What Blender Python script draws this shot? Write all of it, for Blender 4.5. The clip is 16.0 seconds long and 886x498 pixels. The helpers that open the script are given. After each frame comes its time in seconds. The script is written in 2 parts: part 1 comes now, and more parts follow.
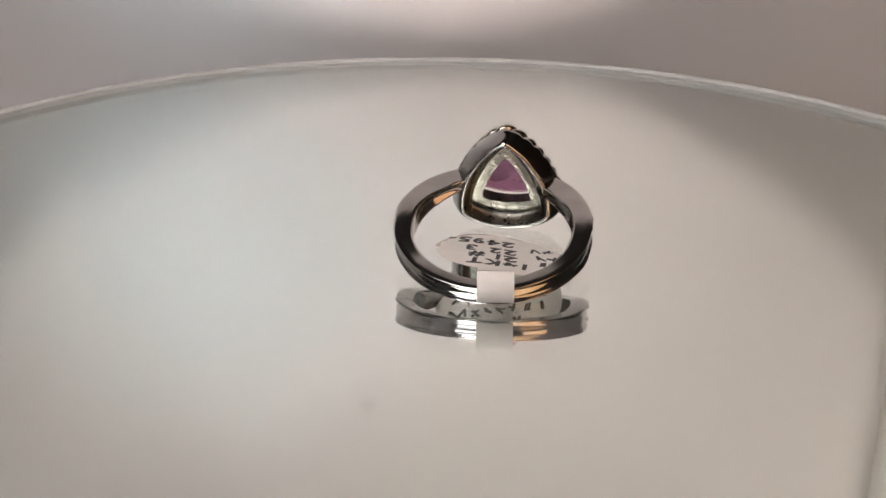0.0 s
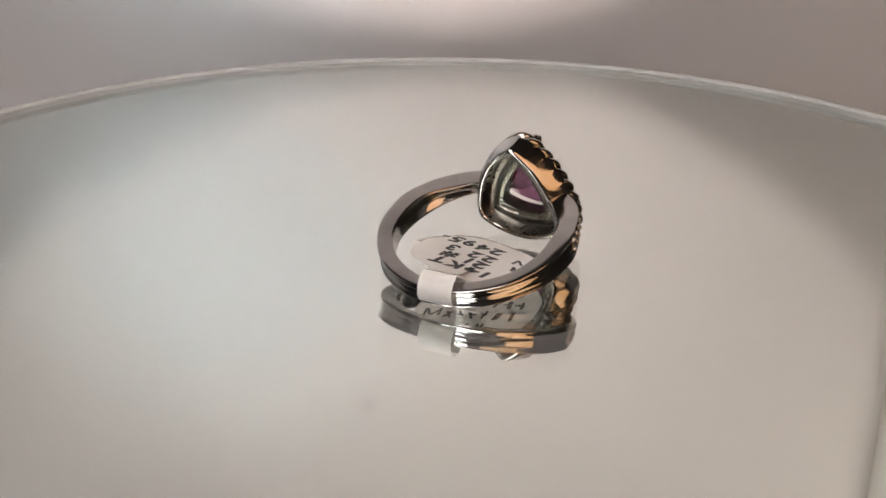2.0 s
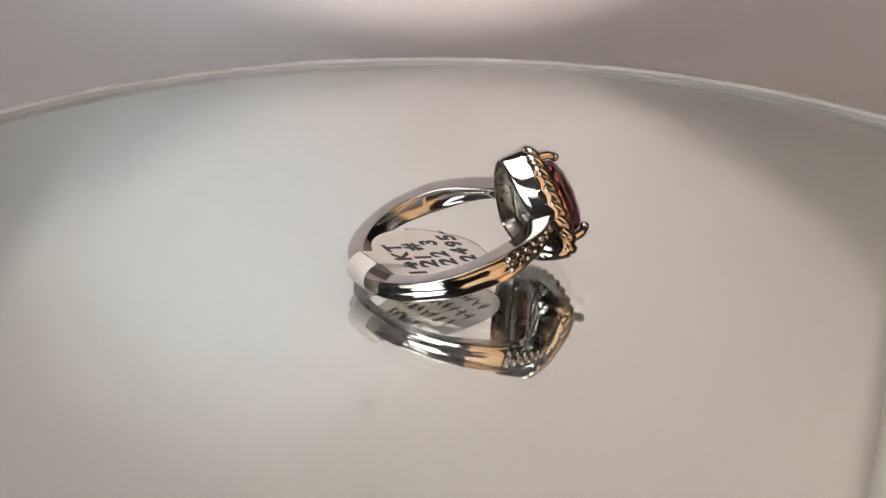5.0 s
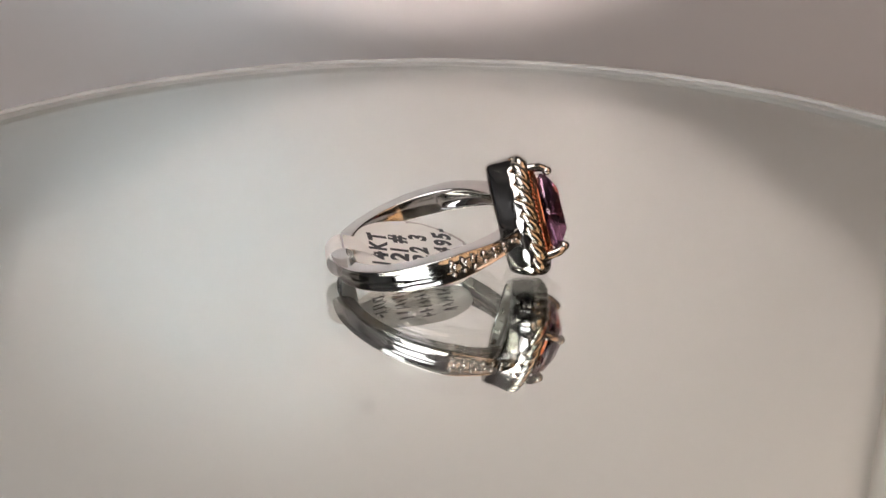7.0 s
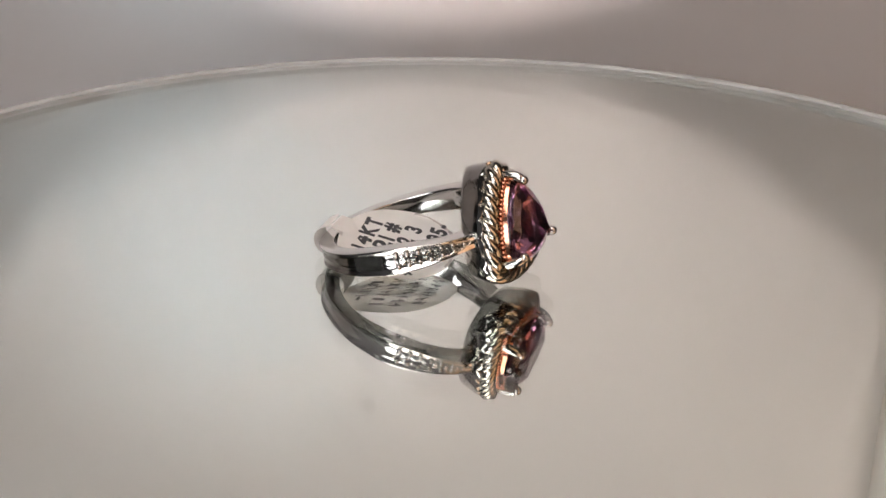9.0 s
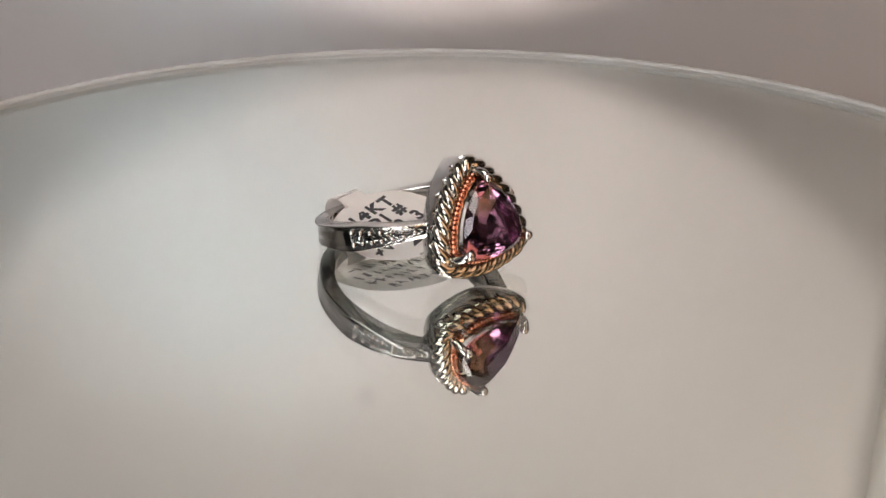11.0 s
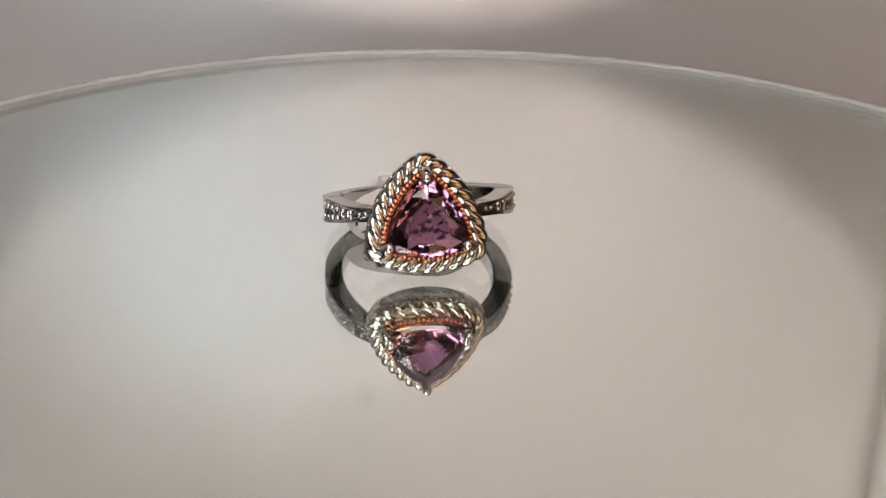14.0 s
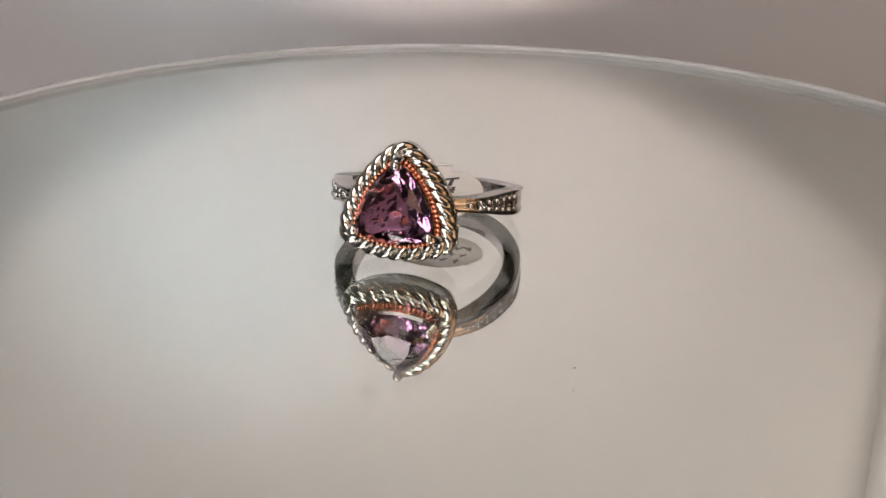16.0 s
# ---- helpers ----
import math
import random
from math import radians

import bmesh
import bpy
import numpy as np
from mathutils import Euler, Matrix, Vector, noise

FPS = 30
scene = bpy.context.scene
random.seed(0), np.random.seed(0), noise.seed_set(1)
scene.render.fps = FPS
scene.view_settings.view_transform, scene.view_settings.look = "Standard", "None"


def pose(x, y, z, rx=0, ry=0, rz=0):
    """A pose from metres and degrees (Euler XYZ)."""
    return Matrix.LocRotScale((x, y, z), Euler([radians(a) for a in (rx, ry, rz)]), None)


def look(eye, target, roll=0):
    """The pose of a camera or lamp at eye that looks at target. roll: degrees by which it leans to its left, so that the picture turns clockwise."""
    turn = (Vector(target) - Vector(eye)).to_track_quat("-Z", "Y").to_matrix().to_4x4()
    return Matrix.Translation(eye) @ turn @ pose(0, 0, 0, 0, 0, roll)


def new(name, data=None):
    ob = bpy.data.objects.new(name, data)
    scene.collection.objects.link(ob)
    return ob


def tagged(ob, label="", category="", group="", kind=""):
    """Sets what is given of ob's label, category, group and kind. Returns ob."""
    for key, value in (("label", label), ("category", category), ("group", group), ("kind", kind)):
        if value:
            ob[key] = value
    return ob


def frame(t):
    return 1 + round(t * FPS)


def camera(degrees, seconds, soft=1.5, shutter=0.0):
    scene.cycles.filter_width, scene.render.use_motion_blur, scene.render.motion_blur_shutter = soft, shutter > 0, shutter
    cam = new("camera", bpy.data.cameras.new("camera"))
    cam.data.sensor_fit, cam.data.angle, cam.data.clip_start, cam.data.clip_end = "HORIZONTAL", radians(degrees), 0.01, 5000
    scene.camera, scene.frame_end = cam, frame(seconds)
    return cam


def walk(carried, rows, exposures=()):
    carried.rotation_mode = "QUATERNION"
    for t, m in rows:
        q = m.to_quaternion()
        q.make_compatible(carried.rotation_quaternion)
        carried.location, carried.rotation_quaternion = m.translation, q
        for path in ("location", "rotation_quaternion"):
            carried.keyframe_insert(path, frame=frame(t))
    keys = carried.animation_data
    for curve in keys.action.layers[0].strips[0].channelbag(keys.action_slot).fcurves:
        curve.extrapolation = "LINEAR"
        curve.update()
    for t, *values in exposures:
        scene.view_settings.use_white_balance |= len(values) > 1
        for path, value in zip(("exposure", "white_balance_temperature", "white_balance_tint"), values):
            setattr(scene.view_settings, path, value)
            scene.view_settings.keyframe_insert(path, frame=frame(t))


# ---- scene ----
MM = 0.001
OMEGA = math.degrees(0.2030)        # turntable speed, degrees a second, clockwise from above

# camera -----------------------------------------------------------------
cam = camera(36.3, 16.0)
cam.data.dof.use_dof = True
cam.data.dof.focus_distance, cam.data.dof.aperture_fstop = 0.161, 105
EYE = Vector((0.0, -0.150, 0.0656))


def aim(extra):
    p, y = 0.412 + extra, -0.0122
    way = Vector((math.sin(y) * math.cos(p), math.cos(y) * math.cos(p), -math.sin(p)))
    return look(EYE, EYE + way, 0.34)


walk(cam, [(t, aim(e)) for t, e in (
    (0, 0), (2, 0), (4, 0), (6.5, -0.0004), (7.5, -0.0008), (8.5, -0.0007), (9.0, 0.0002), (9.6, 0.0022), (11.0, 0.0064), (11.5, 0.0067),
    (12, 0.0066), (12.5, 0.0057), (13, 0.0051), (13.5, 0.0048), (14, 0.0058), (14.5, 0.0076), (15, 0.0091), (15.5, 0.0096), (16, 0.0096))])

# light ------------------------------------------------------------------
world = bpy.data.worlds.new("room_air")
scene.world = world
world.use_nodes = True
world.node_tree.nodes["Background"].inputs[0].default_value = (0.9, 0.95, 1.0, 1)
world.node_tree.nodes["Background"].inputs[1].default_value = 0.02


def lamp(name, kind, m, energy, colour, **kw):
    data = bpy.data.lights.new(name, kind)
    data.energy, data.color = energy, colour
    for k, v in kw.items():
        if k == "size":
            data.size = v
        elif k == "size_y":
            data.shape, data.size_y = "RECTANGLE", v
        elif k == "radius":
            data.shadow_soft_size = v
        elif k == "cone":
            data.spot_size = radians(v)
        elif k == "blend":
            data.spot_blend = v
    ob = new(name, data)
    ob.matrix_world = m
    return ob


# the tent's lamp behind its back wall, and a smaller cool one beside it
lamp("tent_lamp", "SPOT", look((-0.005, 0.190, 0.021), (-0.005, 0.0965, 0.0880)), 0.405, (1.0, 0.835, 0.785), radius=0.005, cone=94, blend=0.06)
lamp("tent_lamp_cool", "SPOT", look((-0.048, 0.260, 0.034), (-0.047, 0.0965, 0.040)), 0.86, (0.76, 0.91, 1.0), radius=0.02, cone=34, blend=1.0)
# added warm fill behind the back wall's right half, to brighten it
lamp("back_fill", "AREA", look((0.10, 0.172, 0.115), (0.095, 0.0965, 0.09)), 0.032, (1.0, 0.79, 0.67), size=0.05, size_y=0.05)
# added cool fill on the tent's left wall from outside, no source of its own
lamp("side_fill", "AREA", look((-0.50, 0.02, 0.13), (-0.2, 0.01, 0.12)), 0.018, (0.80, 0.90, 1.0), size=0.25, size_y=0.25)


# materials --------------------------------------------------------------
def node_mat(name, colour, rough=0.5, metal=0.0, **kw):
    m = bpy.data.materials.new(name)
    m.use_nodes = True
    b = m.node_tree.nodes["Principled BSDF"]
    b.inputs["Base Color"].default_value = (*colour, 1)
    b.inputs["Roughness"].default_value = rough
    b.inputs["Metallic"].default_value = metal
    for k, v in kw.items():
        b.inputs[k.replace("_", " ")].default_value = v
    return m


def vary(m, scale, a, b, detail=4.0, rough=None, bump=0.0, bump_scale=None, rough_scale=None):
    """Colour between a and b by a soft noise, roughness range and fine relief."""
    nt = m.node_tree
    p = nt.nodes["Principled BSDF"]
    co = nt.nodes.new("ShaderNodeTexCoord")
    n = nt.nodes.new("ShaderNodeTexNoise")
    n.inputs["Scale"].default_value, n.inputs["Detail"].default_value = scale, detail
    nt.links.new(co.outputs["Object"], n.inputs["Vector"])
    r = nt.nodes.new("ShaderNodeValToRGB")
    r.color_ramp.elements[0].position, r.color_ramp.elements[1].position = 0.3, 0.7
    r.color_ramp.elements[0].color, r.color_ramp.elements[1].color = (*a, 1), (*b, 1)
    nt.links.new(n.outputs["Fac"], r.inputs["Fac"])
    nt.links.new(r.outputs["Color"], p.inputs["Base Color"])
    if rough:
        n2 = nt.nodes.new("ShaderNodeTexNoise")
        n2.inputs["Scale"].default_value, n2.inputs["Detail"].default_value = rough_scale or scale * 3, 3
        nt.links.new(co.outputs["Object"], n2.inputs["Vector"])
        mr = nt.nodes.new("ShaderNodeMapRange")
        mr.inputs["To Min"].default_value, mr.inputs["To Max"].default_value = rough
        nt.links.new(n2.outputs["Fac"], mr.inputs["Value"])
        nt.links.new(mr.outputs["Result"], p.inputs["Roughness"])
    if bump:
        n3 = nt.nodes.new("ShaderNodeTexNoise")
        n3.inputs["Scale"].default_value, n3.inputs["Detail"].default_value = bump_scale or scale * 8, 5
        nt.links.new(co.outputs["Object"], n3.inputs["Vector"])
        bp = nt.nodes.new("ShaderNodeBump")
        bp.inputs["Strength"].default_value, bp.inputs["Distance"].default_value = bump, 0.0001
        nt.links.new(n3.outputs["Fac"], bp.inputs["Height"])
        nt.links.new(bp.outputs["Normal"], p.inputs["Normal"])
    return m


def glow_mat(name, colour, strength):
    m = bpy.data.materials.new(name)
    m.use_nodes = True
    b = m.node_tree.nodes["Principled BSDF"]
    b.inputs["Base Color"].default_value = (0.8, 0.8, 0.8, 1)
    b.inputs["Emission Color"].default_value = (*colour, 1)
    b.inputs["Emission Strength"].default_value = strength
    return m


def fabric_mat(name, colour, share):
    """White sheet that lets light through."""
    m = bpy.data.materials.new(name)
    m.use_nodes = True
    nt = m.node_tree
    out = nt.nodes["Material Output"]
    p = nt.nodes["Principled BSDF"]
    p.inputs["Base Color"].default_value = (*colour, 1)
    p.inputs["Roughness"].default_value = 0.7
    tr = nt.nodes.new("ShaderNodeBsdfTranslucent")
    tr.inputs["Color"].default_value = (0.9, 0.89, 0.88, 1)
    mix = nt.nodes.new("ShaderNodeMixShader")
    mix.inputs[0].default_value = share
    co = nt.nodes.new("ShaderNodeTexCoord")
    n = nt.nodes.new("ShaderNodeTexNoise")
    n.inputs["Scale"].default_value, n.inputs["Detail"].default_value = 18, 3
    nt.links.new(co.outputs["Object"], n.inputs["Vector"])
    bp = nt.nodes.new("ShaderNodeBump")
    bp.inputs["Strength"].default_value, bp.inputs["Distance"].default_value = 0.15, 0.002
    nt.links.new(n.outputs["Fac"], bp.inputs["Height"])
    nt.links.new(bp.outputs["Normal"], p.inputs["Normal"])
    # one faint round stain, high on the sheet
    far = nt.nodes.new("ShaderNodeVectorMath")
    far.operation = "DISTANCE"
    far.inputs[1].default_value = (-0.0186, 0.0965, 0.0759)
    nt.links.new(co.outputs["Object"], far.inputs[0])
    fade = nt.nodes.new("ShaderNodeMapRange")
    fade.interpolation_type = "SMOOTHSTEP"
    fade.inputs["From Max"].default_value, fade.inputs["To Min"].default_value = 0.0034, 0.84
    nt.links.new(far.outputs["Value"], fade.inputs["Value"])
    tone = nt.nodes.new("ShaderNodeMix")
    tone.data_type = "RGBA"
    tone.inputs[6].default_value, tone.inputs[7].default_value = (0, 0, 0, 1), (0.9, 0.89, 0.88, 1)
    nt.links.new(fade.outputs["Result"], tone.inputs[0])
    nt.links.new(tone.outputs[2], tr.inputs["Color"])
    nt.links.new(p.outputs[0], mix.inputs[1])
    nt.links.new(tr.outputs[0], mix.inputs[2])
    nt.links.new(mix.outputs[0], out.inputs["Surface"])
    return m


SILVER = vary(node_mat("polished_white_gold", (0.70, 0.68, 0.66), 0.06, 1.0), 400, (0.41, 0.398, 0.384), (0.49, 0.476, 0.46), rough=(0.07, 0.13), rough_scale=900, bump=0.02, bump_scale=700)
SATIN = vary(node_mat("satin_white_gold", (0.66, 0.64, 0.60), 0.25, 1.0), 600, (0.28, 0.275, 0.245), (0.48, 0.465, 0.415), rough=(0.1, 0.28), rough_scale=1500, bump=0.9, bump_scale=2200)
# rough unpolished gold; the basket hollow's shade is put into its dark colour
CAST_SHADED = vary(node_mat("shaded_cast_gold", (0.3, 0.28, 0.25), 0.3, 1.0), 500, (0.11, 0.10, 0.086), (0.20, 0.182, 0.158), rough=(0.2, 0.38), rough_scale=1200, bump=0.3, bump_scale=1800)
ROPE = vary(node_mat("worn_white_gold", (0.62, 0.59, 0.53), 0.14, 1.0), 500, (0.36, 0.335, 0.295), (0.48, 0.455, 0.405), rough=(0.13, 0.22), rough_scale=1200, bump=0.03, bump_scale=1500)
ROSE = vary(node_mat("rose_gold", (0.80, 0.42, 0.27), 0.12, 1.0), 500, (0.46, 0.205, 0.125), (0.58, 0.285, 0.185), rough=(0.08, 0.2), rough_scale=1200)
PAPER = vary(node_mat("tag_paper", (0.80, 0.77, 0.74), 0.75), 300, (0.86, 0.83, 0.81), (0.91, 0.89, 0.87), rough=(0.6, 0.85), bump=0.3, bump_scale=4000)
WORN = vary(node_mat("worn_tag_edge", (0.4, 0.37, 0.35), 0.8), 900, (0.24, 0.22, 0.21), (0.62, 0.58, 0.55), rough=(0.6, 0.9))
INK = node_mat("black_ink", (0.03, 0.03, 0.035), 0.5)
GEM = node_mat("purple_gem", (0.34, 0.16, 0.265), 0.0, 0.0, Transmission_Weight=1.0, IOR=1.55)
DIAMOND = node_mat("clear_gem", (0.95, 0.95, 0.95), 0.0, 0.0, Transmission_Weight=1.0, IOR=2.2)
PAVE = vary(node_mat("dark_setting", (0.30, 0.29, 0.27), 0.3, 1.0), 1500, (0.20, 0.195, 0.185), (0.38, 0.37, 0.35), rough=(0.15, 0.35), bump=0.3, bump_scale=3000)
GLASS = node_mat("clear_glass", (0.97, 0.995, 0.98), 0.0, 0.0, Transmission_Weight=1.0, IOR=1.5)
MIRROR = vary(node_mat("mirror_silver", (0.95, 0.955, 0.945), 0.0, 1.0), 12, (0.945, 0.955, 0.94), (0.965, 0.97, 0.955))
MIRROR.node_tree.nodes["Principled BSDF"].inputs["Metallic"].default_value = 0.99        # a film of haze on the silvering
BASE = vary(node_mat("white_plastic", (0.7, 0.7, 0.69), 0.4), 40, (0.68, 0.68, 0.67), (0.74, 0.74, 0.73), rough=(0.3, 0.5))
FROST = vary(node_mat("frosted_edge", (0.4, 0.4, 0.39), 0.6), 60, (0.50, 0.505, 0.50), (0.58, 0.585, 0.58), rough=(0.5, 0.7))
RIMBAND = vary(node_mat("rim_plastic", (0.36, 0.36, 0.355), 0.6), 60, (0.28, 0.285, 0.28), (0.34, 0.345, 0.34), rough=(0.5, 0.7))
FABRIC = fabric_mat("tent_fabric", (0.64, 0.635, 0.655), 0.80)
SHEET = vary(node_mat("tent_side", (0.7, 0.68, 0.66), 0.8), 15, (0.68, 0.66, 0.64), (0.73, 0.71, 0.69), rough=(0.7, 0.9))
TABLE = vary(node_mat("table_top", (0.12, 0.09, 0.07), 0.4), 6, (0.06, 0.045, 0.035), (0.09, 0.065, 0.05), rough=(0.3, 0.5))
ROOM = vary(node_mat("room_paint", (0.18, 0.17, 0.165), 0.8), 3, (0.06, 0.06, 0.062), (0.09, 0.088, 0.088), rough=(0.7, 0.9))
DUST = node_mat("dust", (0.25, 0.22, 0.2), 0.9)
WARM = glow_mat("warm_lamp_shade", (1.0, 0.52, 0.23), 1.5)
DAYLIGHT = glow_mat("window_daylight", (0.97, 0.97, 1.0), 7.5)
SOFTBOX = glow_mat("softbox_glow", (1.0, 0.93, 0.87), 7.0)
DARK = vary(node_mat("black_plastic", (0.02, 0.02, 0.022), 0.35), 30, (0.018, 0.018, 0.02), (0.03, 0.03, 0.032))


# mesh tools -------------------------------------------------------------
def mesh_ob(name, bm, mat, smooth=True, sharp=None):
    bmesh.ops.recalc_face_normals(bm, faces=bm.faces)
    me = bpy.data.meshes.new(name)
    for f in bm.faces:
        f.smooth = smooth
    if sharp:
        for e in bm.edges:
            if len(e.link_faces) == 2 and e.calc_face_angle(0) > radians(sharp):
                e.smooth = False
    bm.to_mesh(me)
    bm.free()
    me.materials.append(mat)
    return new(name, me)


def part(name, bm, mat, parent, label="", smooth=True, sharp=None):
    ob = mesh_ob(name, bm, mat, smooth, sharp)
    ob.parent = parent
    if label:
        tagged(ob, label=label)
    return ob


def grid_sweep(bm, rings, close_u=True, close_v=True, caps=False):
    """Quads over rings of equal length; close_v joins the last ring to the first."""
    vs = [[bm.verts.new(p) for p in r] for r in rings]
    n = len(vs[0])
    for i in range(len(vs) if close_v else len(vs) - 1):
        a, b = vs[i], vs[(i + 1) % len(vs)]
        for j in range(n if close_u else n - 1):
            bm.faces.new((a[j], a[(j + 1) % n], b[(j + 1) % n], b[j]))
    if caps:
        bm.faces.new(vs[0][::-1])
        bm.faces.new(vs[-1])
    return vs


def box(bm, x0, x1, y0, y1, z0, z1):
    m = Matrix.Translation(((x0 + x1) / 2, (y0 + y1) / 2, (z0 + z1) / 2)) @ Matrix.Diagonal((x1 - x0, y1 - y0, z1 - z0, 1))
    return bmesh.ops.create_cube(bm, size=1, matrix=m)["verts"]


def ball(bm, c, r, seg=10, rings=6, squash=(1, 1, 1)):
    bmesh.ops.create_uvsphere(bm, u_segments=seg, v_segments=rings, radius=r, matrix=Matrix.Translation(c) @ Matrix.Diagonal((*squash, 1)))


def tube(bm, pts, radii, seg=12):
    rings = []
    pts = [Vector(p) for p in pts]
    for i, p in enumerate(pts):
        d = (pts[min(i + 1, len(pts) - 1)] - pts[max(i - 1, 0)]).normalized()
        a = d.orthogonal().normalized() if i == 0 else (prev - d * prev.dot(d)).normalized()
        prev = a
        b = d.cross(a)
        rings.append([p + radii[i] * (math.cos(k * math.tau / seg) * a + math.sin(k * math.tau / seg) * b) for k in range(seg)])
    grid_sweep(bm, rings, True, False, True)


def trillion(phi, flat, corner, p=14):
    """Radius of a triangle with bowed sides and rounded corners, corners at 90, 210 and 330 degrees."""
    s = (corner ** 2 - flat ** 2) / (2 * flat - corner)
    rho = flat + s
    total = 0.0
    for k in range(3):
        c = -s * math.cos(phi - radians(270 + 120 * k))
        total += (c + math.sqrt(c * c + rho * rho - s * s)) ** -p
    return total ** (-1 / p)


def tri_ring(y, flat, corner, n=96, p=14, dz=0.0, sx=1.0):
    out = []
    for i in range(n):
        a = math.tau * i / n
        r = trillion(a, flat, corner, p)
        out.append(Vector((sx * r * math.cos(a), y, r * math.sin(a) + dz)) * MM)
    return out


# the place --------------------------------------------------------------
def setting(name, bm, mat, label, category, smooth=False):
    return tagged(mesh_ob(name, bm, mat, smooth), label, category, kind="structure")


def make_tent():
    # open photo booth; back wall: one white sheet with a slight bow
    bm = bmesh.new()
    rings = []
    for j in range(25):
        z = -0.020 + 0.172 * j / 24
        row = []
        for i in range(41):
            x = -0.200 + 0.2886 * i / 40
            row.append(Vector((x, 0.0965 - 1.6 * max(0, -x - 0.085) ** 2 - 0.0006 * math.sin(x * 30) * math.sin(z * 24), z)))
        rings.append(row)
    grid_sweep(bm, rings, False, False)
    bmesh.ops.solidify(bm, geom=bm.faces[:], thickness=0.0004)
    setting("wall_back", bm, FABRIC, "white translucent fabric back wall of the photo booth", "booth wall", True)
    # side wall beyond the back wall's hem, left side wall, roof
    bm = bmesh.new()
    rings = []
    for z in (0.055, 0.145):
        rings.append([Vector((0.0892, 0.104, z)), Vector((0.096, 0.098, z)), Vector((0.102, 0.091, z))])
    grid_sweep(bm, rings, False, False)
    bmesh.ops.solidify(bm, geom=bm.faces[:], thickness=0.001)
    setting("wall_side", bm, SHEET, "grey-white raised side flap of the photo booth", "booth wall")
    bm = bmesh.new()
    rings = []
    for z in (-0.02, 0.145):
        rings.append([Vector((-0.2, 0.07, z)), Vector((-0.21, 0.0, z)), Vector((-0.21, -0.06, z))])
    grid_sweep(bm, rings, False, False)
    bmesh.ops.solidify(bm, geom=bm.faces[:], thickness=0.001)
    setting("wall_left", bm, FABRIC, "white translucent fabric side wall of the photo booth", "booth wall")
    bm = bmesh.new()
    box(bm, -0.8, 0.9, -0.6, 0.6, -0.060, -0.030)
    setting("table_top", bm, TABLE, "dark wooden table top under the photo booth", "table")
    bm = bmesh.new()
    box(bm, -0.2, 0.17, -0.13, 0.11, -0.0298, -0.0245)
    setting("floor", bm, SHEET, "white sheet floor of the photo booth", "booth floor")


def make_room():
    # dim room round the table, open to nothing
    for name, dims in (("room_wall_1", (-1.6, 1.6, 1.5, 1.55, -0.8, 1.8)), ("room_wall_2", (-1.6, 1.6, -1.55, -1.5, -0.8, 1.8)),
                       ("room_wall_3", (-1.65, -1.6, -1.55, 1.55, -0.8, 1.8)), ("room_wall_4", (1.6, 1.65, -1.55, 1.55, -0.8, 1.8)),
                       ("room_ceiling", (-1.65, 1.65, -1.55, 1.55, 1.8, 1.85)), ("room_floor", (-1.65, 1.65, -1.55, 1.55, -0.85, -0.8))):
        bm = bmesh.new()
        box(bm, *dims)
        setting(name, bm, ROOM, "plain dim grey painted room surface", "room wall")


def make_window():
    # daylight window in the room's front wall, behind the camera
    root = tagged(new("window_1"), "bright daylight window in the dim room wall", "window", kind="structure")
    root.location = (-0.72, -1.5, 0.74)
    bm = bmesh.new()
    box(bm, -0.58, 0.58, 0.002, 0.010, -0.40, 0.40)
    part("pane", bm, DAYLIGHT, root, "bright daylight pane", smooth=False)
    bm = bmesh.new()
    for d in ((-0.63, -0.58, 0.001, 0.03, -0.45, 0.45), (0.58, 0.63, 0.001, 0.03, -0.45, 0.45), (-0.58, 0.58, 0.001, 0.03, 0.40, 0.45), (-0.58, 0.58, 0.001, 0.03, -0.45, -0.40)):
        box(bm, *d)
    part("window_frame", bm, BASE, root, "white window frame", smooth=False)


def make_softbox():
    # broad overhead diffuser on two hanging rods
    root = tagged(new("overhead_softbox"), "white overhead softbox hung on rods from the ceiling", "softbox")
    root.location = (-0.02, -0.18, 0.46)
    bm = bmesh.new()
    box(bm, -0.25, 0.03, -0.19, 0.16, 0.0, 0.012)
    bmesh.ops.bevel(bm, geom=bm.edges[:], offset=0.004, segments=2, affect="EDGES")
    part("diffuser", bm, SOFTBOX, root, "glowing white diffuser", smooth=False)
    bm = bmesh.new()
    box(bm, -0.26, 0.04, -0.20, 0.17, 0.0125, 0.06)
    part("housing", bm, DARK, root, "black housing", smooth=False)
    for x in (-0.19, -0.03):
        bm = bmesh.new()
        tube(bm, [(x, 0, 0.06), (x, 0, 1.34)], [0.006, 0.006])
        part("rod", bm, DARK, root, "thin black rod")


def make_phone():
    # the dark slab of the filming device on its stand, seen only as a dark shape in the metal
    root = tagged(new("smartphone"), "black smartphone held upright on a table stand", "smartphone")
    m = aim(0.0)
    slab = bmesh.new()
    box(slab, -0.030, 0.117, -0.056, 0.016, 0.006, 0.014)
    bmesh.ops.bevel(slab, geom=slab.edges[:], offset=0.003, segments=3, affect="EDGES")
    slab.transform(m)
    part("slab", slab, DARK, root, "black glass slab", sharp=40)
    post = bmesh.new()
    p = m @ Vector((0.06, -0.045, 0.016))
    tube(post, [(p.x, p.y - 0.004, -0.030), (p.x, p.y - 0.004, p.z)], [0.006, 0.006])
    part("stand_post", post, DARK, root, "black stand post")
    foot = lathe([(0.04, 0.0), (0.04, 0.004), (0.03, 0.006)], 48)
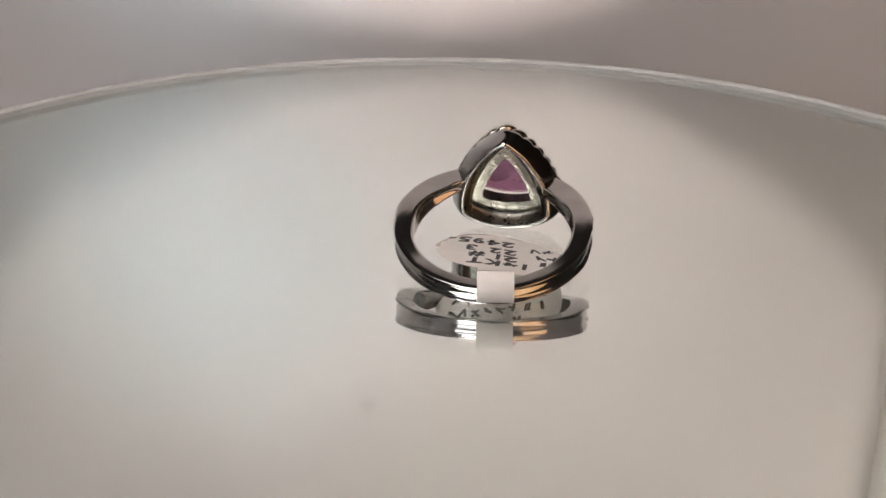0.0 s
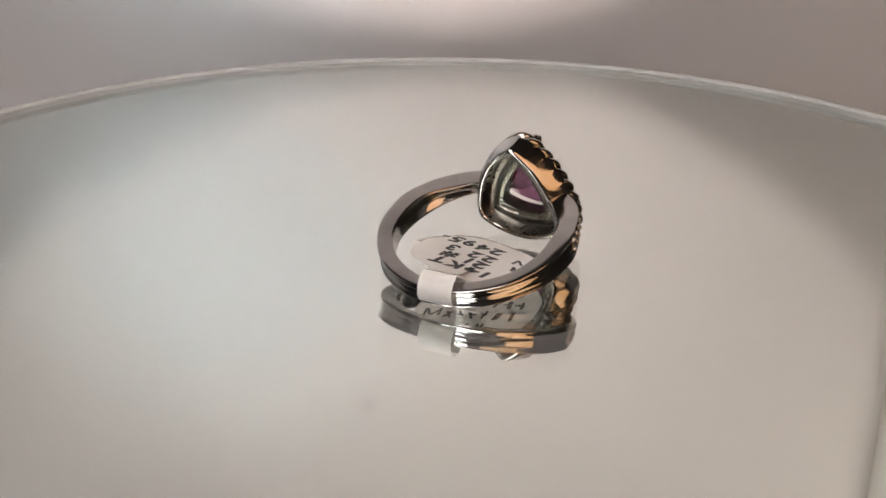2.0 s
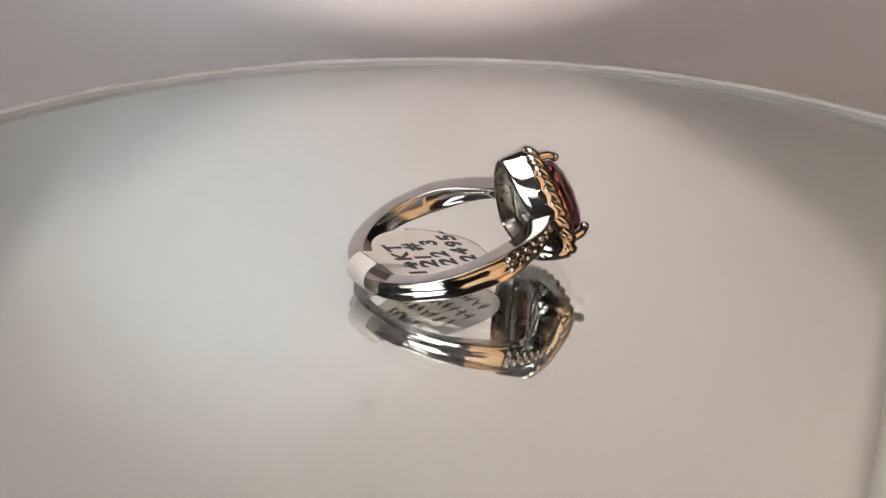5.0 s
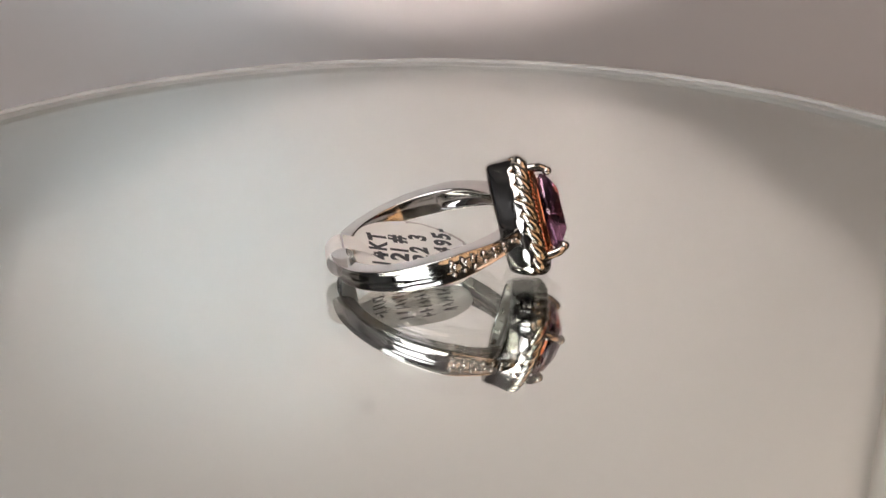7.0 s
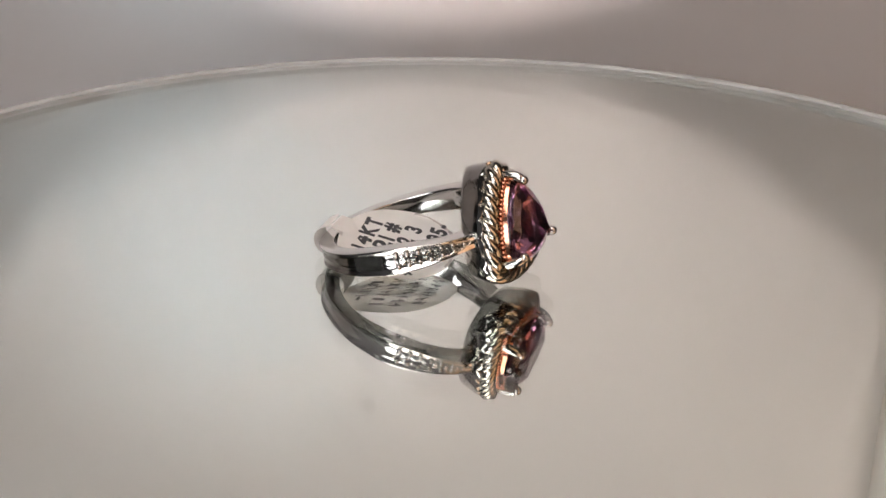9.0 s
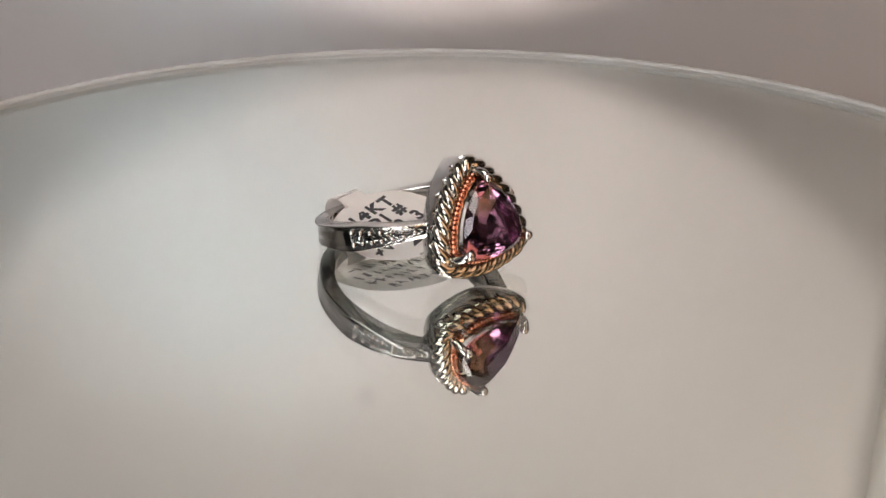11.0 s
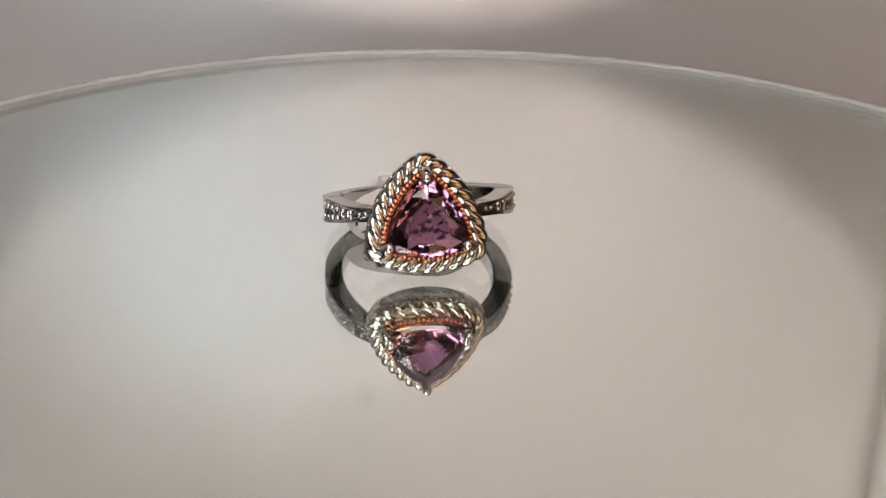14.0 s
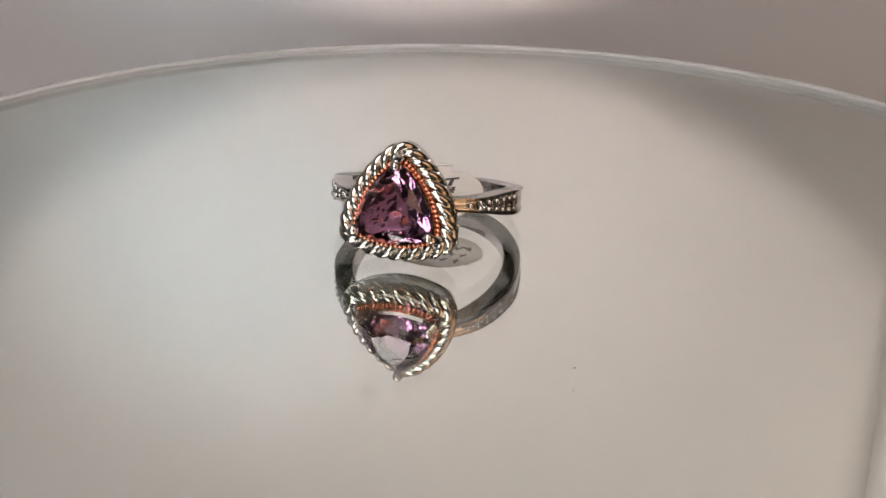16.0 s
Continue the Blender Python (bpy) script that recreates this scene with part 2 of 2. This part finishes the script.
    foot.transform(Matrix.Translation((p.x, p.y - 0.004, -0.030)))
    part("stand_foot", foot, DARK, root, "black round foot", sharp=40)


def make_lamp():
    root = tagged(new("table_lamp"), "table lamp with a warm glowing drum shade", "lamp")
    root.location = (0.44, -0.45, -0.030)
    part("lamp_base", lathe([(0.08, 0.0), (0.08, 0.012), (0.02, 0.02), (0.012, 0.03), (0.012, 0.13)], 48), DARK, root, "dark round base and stem", sharp=40)
    part("shade", lathe([(0.25, 0.12), (0.23, 0.95)], 64), WARM, root, "warm glowing fabric shade", sharp=40)


# turntable --------------------------------------------------------------
def lathe(profile, seg=192):
    bm = bmesh.new()
    grid_sweep(bm, [[Vector((r * math.cos(math.tau * k / seg), r * math.sin(math.tau * k / seg), z)) for k in range(seg)] for r, z in profile], True, False, True)
    return bm


def make_turntable():
    root = tagged(new("turntable"), "round mirror glass turntable top on a white base", "turntable")
    part("mirror_backing", lathe([(RIM, -0.0034), (RIM, -0.00302)]), MIRROR, root, "silvered mirror layer under the glass", smooth=False)
    glass = part("glass_plate", lathe([(RIM - 0.0004, -0.0030), (RIM - 0.0002, -0.0028), (RIM - 0.0002, -0.0002), (RIM - 0.0004, 0.0)]), GLASS, root, "clear glass plate with frosted edge", smooth=True, sharp=25)
    glass.data.materials.append(FROST)
    for f in glass.data.polygons:
        if abs(f.normal.z) < 0.8:
            f.material_index = 1
    bm = bmesh.new()
    seg = 192
    prof = [(RIM + 0.0001, -0.0032), (RIM + 0.0001, -0.0002), (RIM + 0.0005, 0.0002), (RIM + 0.0014, 0.0002), (RIM + 0.0021, -0.0001), (RIM + 0.0025, -0.0008), (RIM + 0.0026, -0.0018), (RIM + 0.0026, -0.0032)]
    grid_sweep(bm, [[Vector((r * math.cos(math.tau * k / seg), r * math.sin(math.tau * k / seg), z)) for k in range(seg)] for r, z in prof], True, True)
    part("rim_band", bm, RIMBAND, root, "pale plastic rim band", sharp=50)
    part("platter", lathe([(RIM - 0.0010, -0.0090), (RIM + 0.0008, -0.0084), (RIM + 0.0012, -0.0070), (RIM + 0.0012, -0.0045), (RIM + 0.0010, -0.0036), (RIM, -0.0035)]), BASE, root, "white plastic platter", sharp=40)
    part("foot", lathe([(0.070, -0.0240), (0.070, -0.0092)], 96), BASE, root, "white plastic foot", sharp=40)
    return root


def make_dust():
    rng = random.Random(4)
    bm = bmesh.new()
    for x, y, r in SPECKS:
        ball(bm, (x * MM, y * MM, 0.06 * MM), r * MM, 7, 5, (1, rng.uniform(0.5, 1.0), 0.3))
    return tagged(mesh_ob("dust", bm, DUST), "small dark dust specks on the mirror glass", "dust", kind="stuff")


RIM = 0.0897                        # radius of the mirror plate
PLATE = Vector((-0.0022, -0.0057, 0.0))
DUST_SHIFT = Vector((-0.001, -0.0022, 0.0))
SPECKS = [(18.1, -2.7, 0.14), (46.4, -12.5, 0.13), (-15.3, 28.9, 0.18), (-16.8, 25.2, 0.10), (-34, -40, 0.10), (10, 47, 0.12)]

# gem ring ---------------------------------------------------------------
CENTRE_X, CENTRE_Y, BAND_Z = -0.25, -15.6, 0.86       # the band's centre, in millimetres behind the prong tips


def lerp(x, pts):
    for (x0, y0), (x1, y1) in zip(pts, pts[1:]):
        if x <= x1:
            u = max(0.0, (x - x0) / (x1 - x0))
            u = u * u * (3 - 2 * u)
            return y0 + (y1 - y0) * u
    return pts[-1][1]


def outer_r(a):
    return lerp(abs(a), ((0, 10.85), (55, 10.95), (85, 11.2), (108, 11.65), (146, 12.6), (162, 13.0)))


def inner_r(a):
    return lerp(abs(a), ((0, 9.3), (85, 9.3), (130, 9.75), (160, 10.4)))


def half_w(a):
    return lerp(abs(a), ((0, 1.05), (45, 1.15), (106, 1.50), (147, 0.85), (160, 0.6)))


def band_point(a, r, z):
    """Local place on the band at angle a (degrees from the point opposite the head)."""
    x, y = CENTRE_X + r * math.sin(radians(a)), CENTRE_Y - r * math.cos(radians(a))
    return Vector((x, y, BAND_Z - 0.015 * x - 0.008 * (y + 13) + z)) * MM


def band_outline():
    """Rounded section of the band: u across its thickness (1 outside), v across its width."""
    pts = [(1.0, -0.84 + 1.68 * k / 9) for k in range(10)]
    pts += [(0.78 + 0.22 * math.cos(t), 0.86 + 0.14 * math.sin(t)) for t in (0.4, 0.8, 1.2)]
    pts += [(u, 1.0) for u in (0.7, 0.25, -0.25, -0.7)]
    pts += [(-0.80 - 0.20 * math.sin(t), 0.88 + 0.12 * math.cos(t)) for t in (0.4, 0.8, 1.2)]
    pts += [(-1.0, 0.84 - 1.68 * k / 13) for k in range(14)]
    pts += [(-0.80 - 0.20 * math.cos(t), -0.88 - 0.12 * math.sin(t)) for t in (0.4, 0.8, 1.2)]
    pts += [(u, -1.0) for u in (-0.7, -0.25, 0.25, 0.7)]
    pts += [(0.78 + 0.22 * math.sin(t), -0.86 - 0.14 * math.cos(t)) for t in (0.4, 0.8, 1.2)]
    return pts


def make_band(root):
    bm = bmesh.new()
    rings = []
    for i in range(313):
        a = -156 + i
        ro, ri, w = outer_r(a), inner_r(a), half_w(a)
        scoop = max(0.0, 1 - ((abs(a) - 125) / 27) ** 2)     # hollowed inside of each shoulder
        ring = []
        for u, v in band_outline():
            dome = 0.42 * (1 - v * v) - 0.33 if u > 0 else 0.05 * (1 - v * v)
            r = (ro + ri) / 2 + (ro - ri) / 2 * u + math.copysign(dome * min(1.0, abs(u) * 1.2), u)
            if u < -0.99 and abs(v) < 0.72:
                r += 0.62 * scoop * (1 - (v / 0.72) ** 2)
            ring.append(band_point(a, r, w * v * (1.0 if u > 0 else 0.97)))
        rings.append(ring)
    grid_sweep(bm, rings, True, False, True)
    return part("shank", bm, SILVER, root, "polished white gold shank with hollowed tapered shoulders", sharp=50)


def make_pave(root, side):
    # leaf-shaped bed of small stones on a shoulder
    edge = []
    n = 26
    for i in range(n + 1):
        u = i / n
        a = 106.5 + 41 * u
        h = 1.15 * (1 - u) ** 0.62 * min(1.0, (u / 0.06 + 0.6)) + 0.10
        edge.append((a, h))
    bm = bmesh.new()
    rings = []
    for a, h in edge:
        rings.append([band_point(side * a, (outer_r(a) - 0.08) + 0.17 - 0.10 * (v * h) ** 2, v * h * 0.92) for v in (-1, -0.5, 0, 0.5, 1)])
    grid_sweep(bm, rings, False, False)
    bmesh.ops.solidify(bm, geom=bm.faces[:], thickness=-0.05 * MM)
    bed = part("stone_bed", bm, PAVE, root, "dark pierced bed of the small stones")
    bm = bmesh.new()
    loop = [band_point(side * a, (outer_r(a) - 0.08) + 0.20 - 0.10 * h * h, h * 0.95) for a, h in edge] + [band_point(side * a, (outer_r(a) - 0.08) + 0.20 - 0.10 * h * h, -h * 0.95) for a, h in reversed(edge)]
    loop.append(loop[0])
    tube(bm, loop, [0.11 * MM] * len(loop), 8)
    part("bright_cut_rim", bm, SILVER, bed, "polished bright-cut rim")
    for k in range(6):
        a, z, r = 110.5 + 6 * k, 0.0, (0.60, 0.58, 0.52, 0.46, 0.38, 0.28)[k]
        out = (band_point(side * a, 12, 0) - band_point(side * a, 11, 0)).normalized()
        c = band_point(side * a, (outer_r(a) - 0.08) + 0.20, z)
        bm = bmesh.new()
        q = out.to_track_quat("Z", "Y").to_matrix().to_4x4()
        vs = []
        for rr, hh, m, off in ((r * 0.6, 0.16, 8, 0), (r, 0.03, 8, 0.5), (r, -0.02, 8, 0.5), (0.05, -0.12, 4, 0)):
            for j in range(m):
                t = math.tau * (j + off) / m
                vs.append(bm.verts.new(c + (q @ Vector((rr * math.cos(t), rr * math.sin(t), hh))) * MM))
        bmesh.ops.convex_hull(bm, input=vs)
        part("small_stone", bm, DIAMOND, bed, "clear round accent stone" if k == 0 else "", smooth=False)
    bm = bmesh.new()
    ball(bm, (0, 0, 0), 0.30 * MM, 10, 7)
    bead = None
    for i in range(7):
        a = 107.6 + 6 * i
        h = 1.15 * max(0.02, 1 - (a - 106.5) / 41) ** 0.62
        for v in ((-0.62, 0.62) if i < 6 else (0.0,)):
            if bead is None:
                bead = ob = part("bead_prong", bm, SILVER, bed, "small polished bead prong")
            else:
                ob = new("bead_prong", bead.data)
                ob.parent = bed
            ob.location = band_point(side * a, (outer_r(a) - 0.08) + 0.25, v * h)


def make_head(root):
    # the rope's line round the head, and the twist along it
    n = 720
    L = [tri_ring(0, 4.9, 7.02, n, 13)[i] / MM for i in range(n)]
    seg = [(L[(i + 1) % n] - L[i]).length for i in range(n)]
    total = sum(seg)
    turn = [0.0]
    for d in seg[:-1]:
        turn.append(turn[-1] - math.tau * 8 * d / total)
    # outer wall of the basket, its back rim and the hollow inside
    prof = [  # y, flat, corner, sharpness, lift, width
        (-3.25, 5.45, 7.40, 16, 0, 1), (-3.25, 5.90, 7.88, 16, 0, 1), (-3.38, 6.08, 8.06, 16, 0, 1), (-3.7, 6.12, 8.10, 16, 0, 1), (-4.15, 6.09, 8.06, 16, 0.0, 0.995), (-4.8, 5.98, 7.94, 17, 0.02, 0.975), (-5.6, 5.85, 7.80, 20, 0.12, 0.93),
        (-6.2, 5.72, 7.64, 20, 0.2, 0.895), (-6.50, 5.60, 7.50, 20, 0.27, 0.872), (-6.63, 5.45, 7.34, 20, 0.3, 0.862), (-6.66, 5.28, 7.16, 20, 0.3, 0.858), (-6.58, 5.10, 6.96, 20, 0.3, 0.855),
        (-6.45, 5.04, 6.88, 20, 0.29, 0.855)]
    bm = bmesh.new()
    rows = [tri_ring(y, f, c, n // 2, p, dz, w) for y, f, c, p, dz, w in prof]
    for k, share in enumerate((1.0, 1.0, 1.0, 0.8, 0.3)):         # front edge scalloped along the strands
        for i, p in enumerate(rows[k]):
            p.y -= share * 0.62 * MM * (1 - abs(math.cos(1.5 * turn[2 * i])) ** 0.75)
    grid_sweep(bm, rows, True, False)
    basket = part("basket", bm, SILVER, root, "polished white gold triangular basket wall", sharp=40)
    prof = [(-6.45, 5.04, 6.88, 20, 0.29), (-6.3, 5.00, 6.84, 20, 0.28), (-5.1, 4.70, 6.5, 18, 0.2), (-4.85, 4.40, 6.15, 18, 0.15), (-4.8, 4.0, 5.6, 18, 0.1)]
    bm = bmesh.new()
    grid_sweep(bm, [tri_ring(y, f, c, 144, p, dz, 0.855) for y, f, c, p, dz in prof], True, False)
    part("inner_wall", bm, CAST_SHADED, basket, "unpolished inside of the basket, coloured dark for shade", sharp=40)
    bm = bmesh.new()
    prof = [(-4.79, 4.1, 6.2), (-4.95, 3.95, 6.0), (-5.0, 3.2, 5.0), (-4.85, 3.1, 4.9), (-4.80, 2.60, 4.15), (-4.6, 2.5, 3.98), (-3.3, 2.45, 3.9), (-2.4, 2.98, 4.4), (-1.7, 3.75, 5.3)]
    grid_sweep(bm, [tri_ring(y, f, c, 180, 34, 0.08, 0.855 if y < -3 else 1.0) for y, f, c in prof], True, False)
    part("seat", bm, SATIN, root, "frosted inner seat ledge", sharp=30)
    # twisted rope border
    rings = []
    for i in range(n):
        p = L[i] + Vector((0, -3.12, 0))
        d = (L[(i + 1) % n] - L[i - 1]).normalized()
        yv = Vector((0, 1, 0))
        o = d.cross(yv)
        if o.dot(L[i]) < 0:
            o = -o
        tw = turn[i]
        ring = []
        for k in range(60):
            th = math.tau * k / 60
            lob = abs(math.cos(1.5 * (th - tw)))
            r = 1.19 * (0.68 + 0.32 * lob ** 0.75)
            ring.append((p + r * (math.cos(th) * o + math.sin(th) * yv)) * MM)
        rings.append(ring)
    bm = bmesh.new()
    grid_sweep(bm, rings)
    part("rope_border", bm, ROPE, root, "twisted rope border of polished white gold", sharp=60)
    # rose gold gallery with beading
    bm = bmesh.new()
    prof = [(-4.0, 4.6, 6.5), (-3.1, 4.35, 6.15), (-2.75, 4.20, 5.95), (-2.2, 4.05, 5.72), (-1.55, 3.98, 5.60), (-1.38, 3.92, 5.52), (-1.45, 3.82, 5.42), (-2.2, 3.78, 5.38), (-3.2, 3.7, 5.3)]
    grid_sweep(bm, [tri_ring(y, f, c, 120, 14) for y, f, c in prof], True, False)
    gallery = part("gallery", bm, ROSE, root, "rose gold inner gallery", sharp=40)
    bm = bmesh.new()
    for row, (y, f, c, cnt) in enumerate(((-2.05, 4.17, 5.86, 57), (-2.6, 4.32, 6.04, 57))):
        base = tri_ring(y, f, c, 1320, 14)
        acc, want, k = 0.0, 0.0, 0
        per = sum((base[(i + 1) % 1320] - base[i]).length for i in range(1320))
        for i in range(1320):
            if acc >= want - 1e-9 and k < cnt:
                ball(bm, base[i], 0.29 * MM, 10, 7)
                k += 1
                want = per * k / cnt
            acc += (base[(i + 1) % 1320] - base[i]).length
    part("beading", bm, ROSE, gallery, "row of small rose gold beads")
    # three claw prongs at the corners
    for k in range(3):
        a = radians(90 + 120 * k)
        u = Vector((math.cos(a), 0, math.sin(a)))
        y = Vector((0, 1, 0))
        bm = bmesh.new()
        pts = [u * 5.9 - y * 4.2, u * 5.95 - y * 3.0, u * 5.9 - y * 1.7, u * 5.75 - y * 0.75, u * 5.45 - y * 0.25, u * 5.1 - y * 0.05]
        tube(bm, [p * MM for p in pts], [r * MM for r in (0.56, 0.55, 0.54, 0.53, 0.50, 0.46)], 14)
        ball(bm, (u * 5.10 + y * 0.02) * MM, 0.58 * MM, 16, 12)
        part("prong", bm, SILVER, root, "polished claw prong with rounded tip")
    make_gem(root)


def make_gem(root):
    # trillion brilliant: table, crown breaks, girdle, pavilion
    bm = bmesh.new()
    pts = []

    def ring(y, f, c, n, off=0.0, p=10):
        for i in range(n):
            a = math.tau * (i + off) / n + math.pi / 2
            r = trillion(a, f, c, p)
            pts.append(Vector((r * math.cos(a), y, r * math.sin(a))) * MM)

    ring(0.72, 2.10, 3.0, 6)
    ring(-0.02, 3.28, 4.62, 12)
    ring(-0.68, 3.82, 5.30, 36)
    ring(-0.92, 3.82, 5.30, 36)
    ring(-1.85, 2.92, 4.05, 9, 0.5)
    ring(-2.65, 1.75, 2.40, 9)
    ring(-3.15, 0.70, 0.95, 3)
    pts.append(Vector((0, -3.35, 0)) * MM)
    vs = [bm.verts.new(p) for p in pts]
    bmesh.ops.convex_hull(bm, input=vs)
    bmesh.ops.dissolve_limit(bm, angle_limit=radians(1.0), verts=bm.verts[:], edges=bm.edges[:])
    part("gemstone", bm, GEM, root, "faceted purple trillion-cut gemstone", smooth=False)


AX, UP, OUT = Vector((0.98777, -0.15589, 0.0)), Vector((-0.0428, -0.2693, 0.9621)), Vector((0.1499, 0.9504, 0.2727))
HEAD = Vector((6.566, 10.481, 7.304)) * MM
START = Matrix.Translation(HEAD) @ Matrix((AX, OUT, UP)).transposed().to_4x4()


def make_ring():
    root = tagged(new("gem_ring"), "white gold ring, purple triangular gemstone, rope border, on mirror glass", "ring")
    make_band(root)
    make_head(root)
    make_pave(root, 1)
    make_pave(root, -1)
    root.matrix_world = START
    return root


# price tag --------------------------------------------------------------
def make_tag():
    root = tagged(new("price_tag"), "white paper price tag looped round the ring's shank, handwritten in black", "price tag")
    cx, cy, cz = 4.15, -14.35, 1.90
    bm = bmesh.new()
    rings = []
    for i in range(9):
        x = cx - 2.05 + 4.1 * i / 8
        ring = []
        for k in range(49):
            t = radians(80) - math.tau * 0.97 * k / 48
            ring.append(Vector((x, cy + 1.84 * math.cos(t), cz + (1.82 + 0.02 * math.sin(5 * t)) * math.sin(t))) * MM)
        rings.append(ring)
    grid_sweep(bm, rings, False, False)
    bmesh.ops.solidify(bm, geom=bm.faces[:], thickness=0.10 * MM)
    part("loop", bm, PAPER, root, "white paper loop wrapped round the shank", sharp=50)
    # barrel-shaped leaf, pointed at one end, with a slight curl
    bm = bmesh.new()
    ox, oy = 4.85, -6.0

    def leaf_z(x, y):
        return 2.2 + 0.08 * math.sin(x * 0.6) - 0.13 * (x - 4.4) - 0.115 * (y + 5.7)

    def leaf_edge(t, s=1.0):
        n = 2.15 + 0.45 * math.cos(t) if math.sin(t) > 0 else 2.3
        r = (abs(math.cos(t) / 7.45) ** n + abs(math.sin(t) / (6.95 if math.sin(t) > 0 else 7.1)) ** n) ** (-1 / n)
        r *= s * (1 + 0.006 * math.sin(3 * t + 1) + 0.006 * math.sin(7 * t))
        return ox + r * math.cos(t), oy + r * math.sin(t)

    rings = []
    for j in range(13):
        flat = [leaf_edge(math.tau * k / 96, max(j / 12, 0.0005)) for k in range(96)]
        rings.append([Vector((x, y, leaf_z(x, y))) * MM for x, y in flat])
    grid_sweep(bm, rings, True, False)
    bmesh.ops.solidify(bm, geom=bm.faces[:], thickness=0.12 * MM)
    leaf = part("leaf", bm, PAPER, root, "oval white paper leaf with worn edge", sharp=50)
    # worn, soiled edge of the leaf
    bm = bmesh.new()
    rings = []
    rng = random.Random(5)
    for k in range(26, 72):
        row = []
        for s in (0.93 + 0.035 * rng.random(), 1.003):
            x, y = leaf_edge(math.tau * k / 144 * 1.02, s)
            row.append(Vector((x, y, leaf_z(x, y) + 0.02)) * MM)
        rings.append(row)
    grid_sweep(bm, rings, False, False)
    part("worn_edge", bm, WORN, leaf, "grey worn edge of the paper")
    # neck between loop and leaf
    bm = bmesh.new()
    rings = []
    for j in range(5):
        y = -14.1 + 3.4 * j / 4
        z = 3.68 - 0.95 * (j / 4) ** 1.3
        rings.append([Vector((cx - 2.0 + 4.0 * i / 6, y, z)) * MM for i in range(7)])
    grid_sweep(bm, rings, False, False)
    bmesh.ops.solidify(bm, geom=bm.faces[:], thickness=0.10 * MM)
    part("neck", bm, PAPER, root)
    # legible characters on the upper face, lines read from the far edge of the loop
    for body, x_end, y0 in (("14KT", 1.2, -9.1), ("2I #", 1.4, -6.75), ("22 3", 1.0, -4.3), ("2495-", -1.0, -1.3)):
        cu = bpy.data.curves.new("handwriting", "FONT")
        cu.body, cu.size, cu.align_x, cu.offset, cu.shear, cu.space_character = body, 2.8, "RIGHT", 0.13, 0.14, 1.22
        tmp = bpy.data.objects.new("handwriting", cu)
        me = bpy.data.meshes.new_from_object(tmp)
        for v in me.vertices:
            x, y = x_end - v.co.x + 0.08 * math.sin(2.1 * v.co.x), y0 - v.co.y + 0.10 * math.sin(1.3 * v.co.x + y0)
            v.co = Vector((x, y, leaf_z(x, y) + 0.03)) * MM
        me.materials.clear()
        me.materials.append(INK)
        bpy.data.objects.remove(tmp)
        ob = new("handwriting", me)
        ob.parent = leaf
        tagged(ob, label="black handwritten characters")
    # strokes that cannot be read: rows on the under face, and the ends of the rows on top
    rng = random.Random(11)
    for y, mid, half, lift in ((-10.0, ox, 4.2, -0.155), (-7.4, ox, 5.8, -0.155), (-4.8, ox, 5.9, -0.155), (-2.2, ox, 4.6, -0.155),
                               (-8.4, 10.2, 1.2, 0.03), (-6.0, 10.2, 1.4, 0.03), (-3.4, 10.1, 1.3, 0.03)):
        bm = bmesh.new()
        x = mid - half + rng.uniform(0, 0.6)
        stop = mid + half
        while x < stop:
            for _ in range(rng.choice((2, 2, 3))):
                x0, y0 = x + rng.uniform(-0.1, 0.5), y + rng.uniform(-0.2, 0.2)
                a = rng.choice((80, 95, 60, 120, 10, -15))
                ln = 0.80 if abs(a) > 40 else 0.45
                p, q = [Vector((x0 + sgn * ln * math.cos(radians(a)), y0 + sgn * ln * math.sin(radians(a)), 0)) for sgn in (-1, 1)]
                d = (q - p).normalized()
                w = Vector((-d.y, d.x, 0)) * 0.17
                quad = []
                for v in (p - w, q - w, q + w, p + w):
                    quad.append(bm.verts.new(Vector((v.x, v.y, leaf_z(v.x, v.y) + lift + 0.003 * rng.random())) * MM))
                bm.faces.new(quad)
            x += rng.uniform(1.25, 1.75)
        part("handwriting", bm, INK, leaf, "black handwritten strokes", smooth=False)
    return root


make_tent()
make_room()
make_window()
make_softbox()
make_phone()
make_lamp()
TURNTABLE = make_turntable()
SPECK_DUST = make_dust()
RING = make_ring()
TAG = make_tag()


def spin(t):
    slip = lerp(t, ((0, 0), (9, 0), (12, -0.5), (14, -0.6), (16, 1.0)))
    return pose(0, 0, 0, 0, 0, -OMEGA * t + slip)


def motions():
    times = [0.5 * i for i in range(33)]
    walk(TURNTABLE, [(t, Matrix.Translation(PLATE) @ spin(t)) for t in times])
    walk(SPECK_DUST, [(t, Matrix.Translation(DUST_SHIFT) @ spin(t)) for t in times])
    walk(RING, [(t, spin(t) @ START) for t in times])
    walk(TAG, [(t, spin(t)) for t in times])


motions()
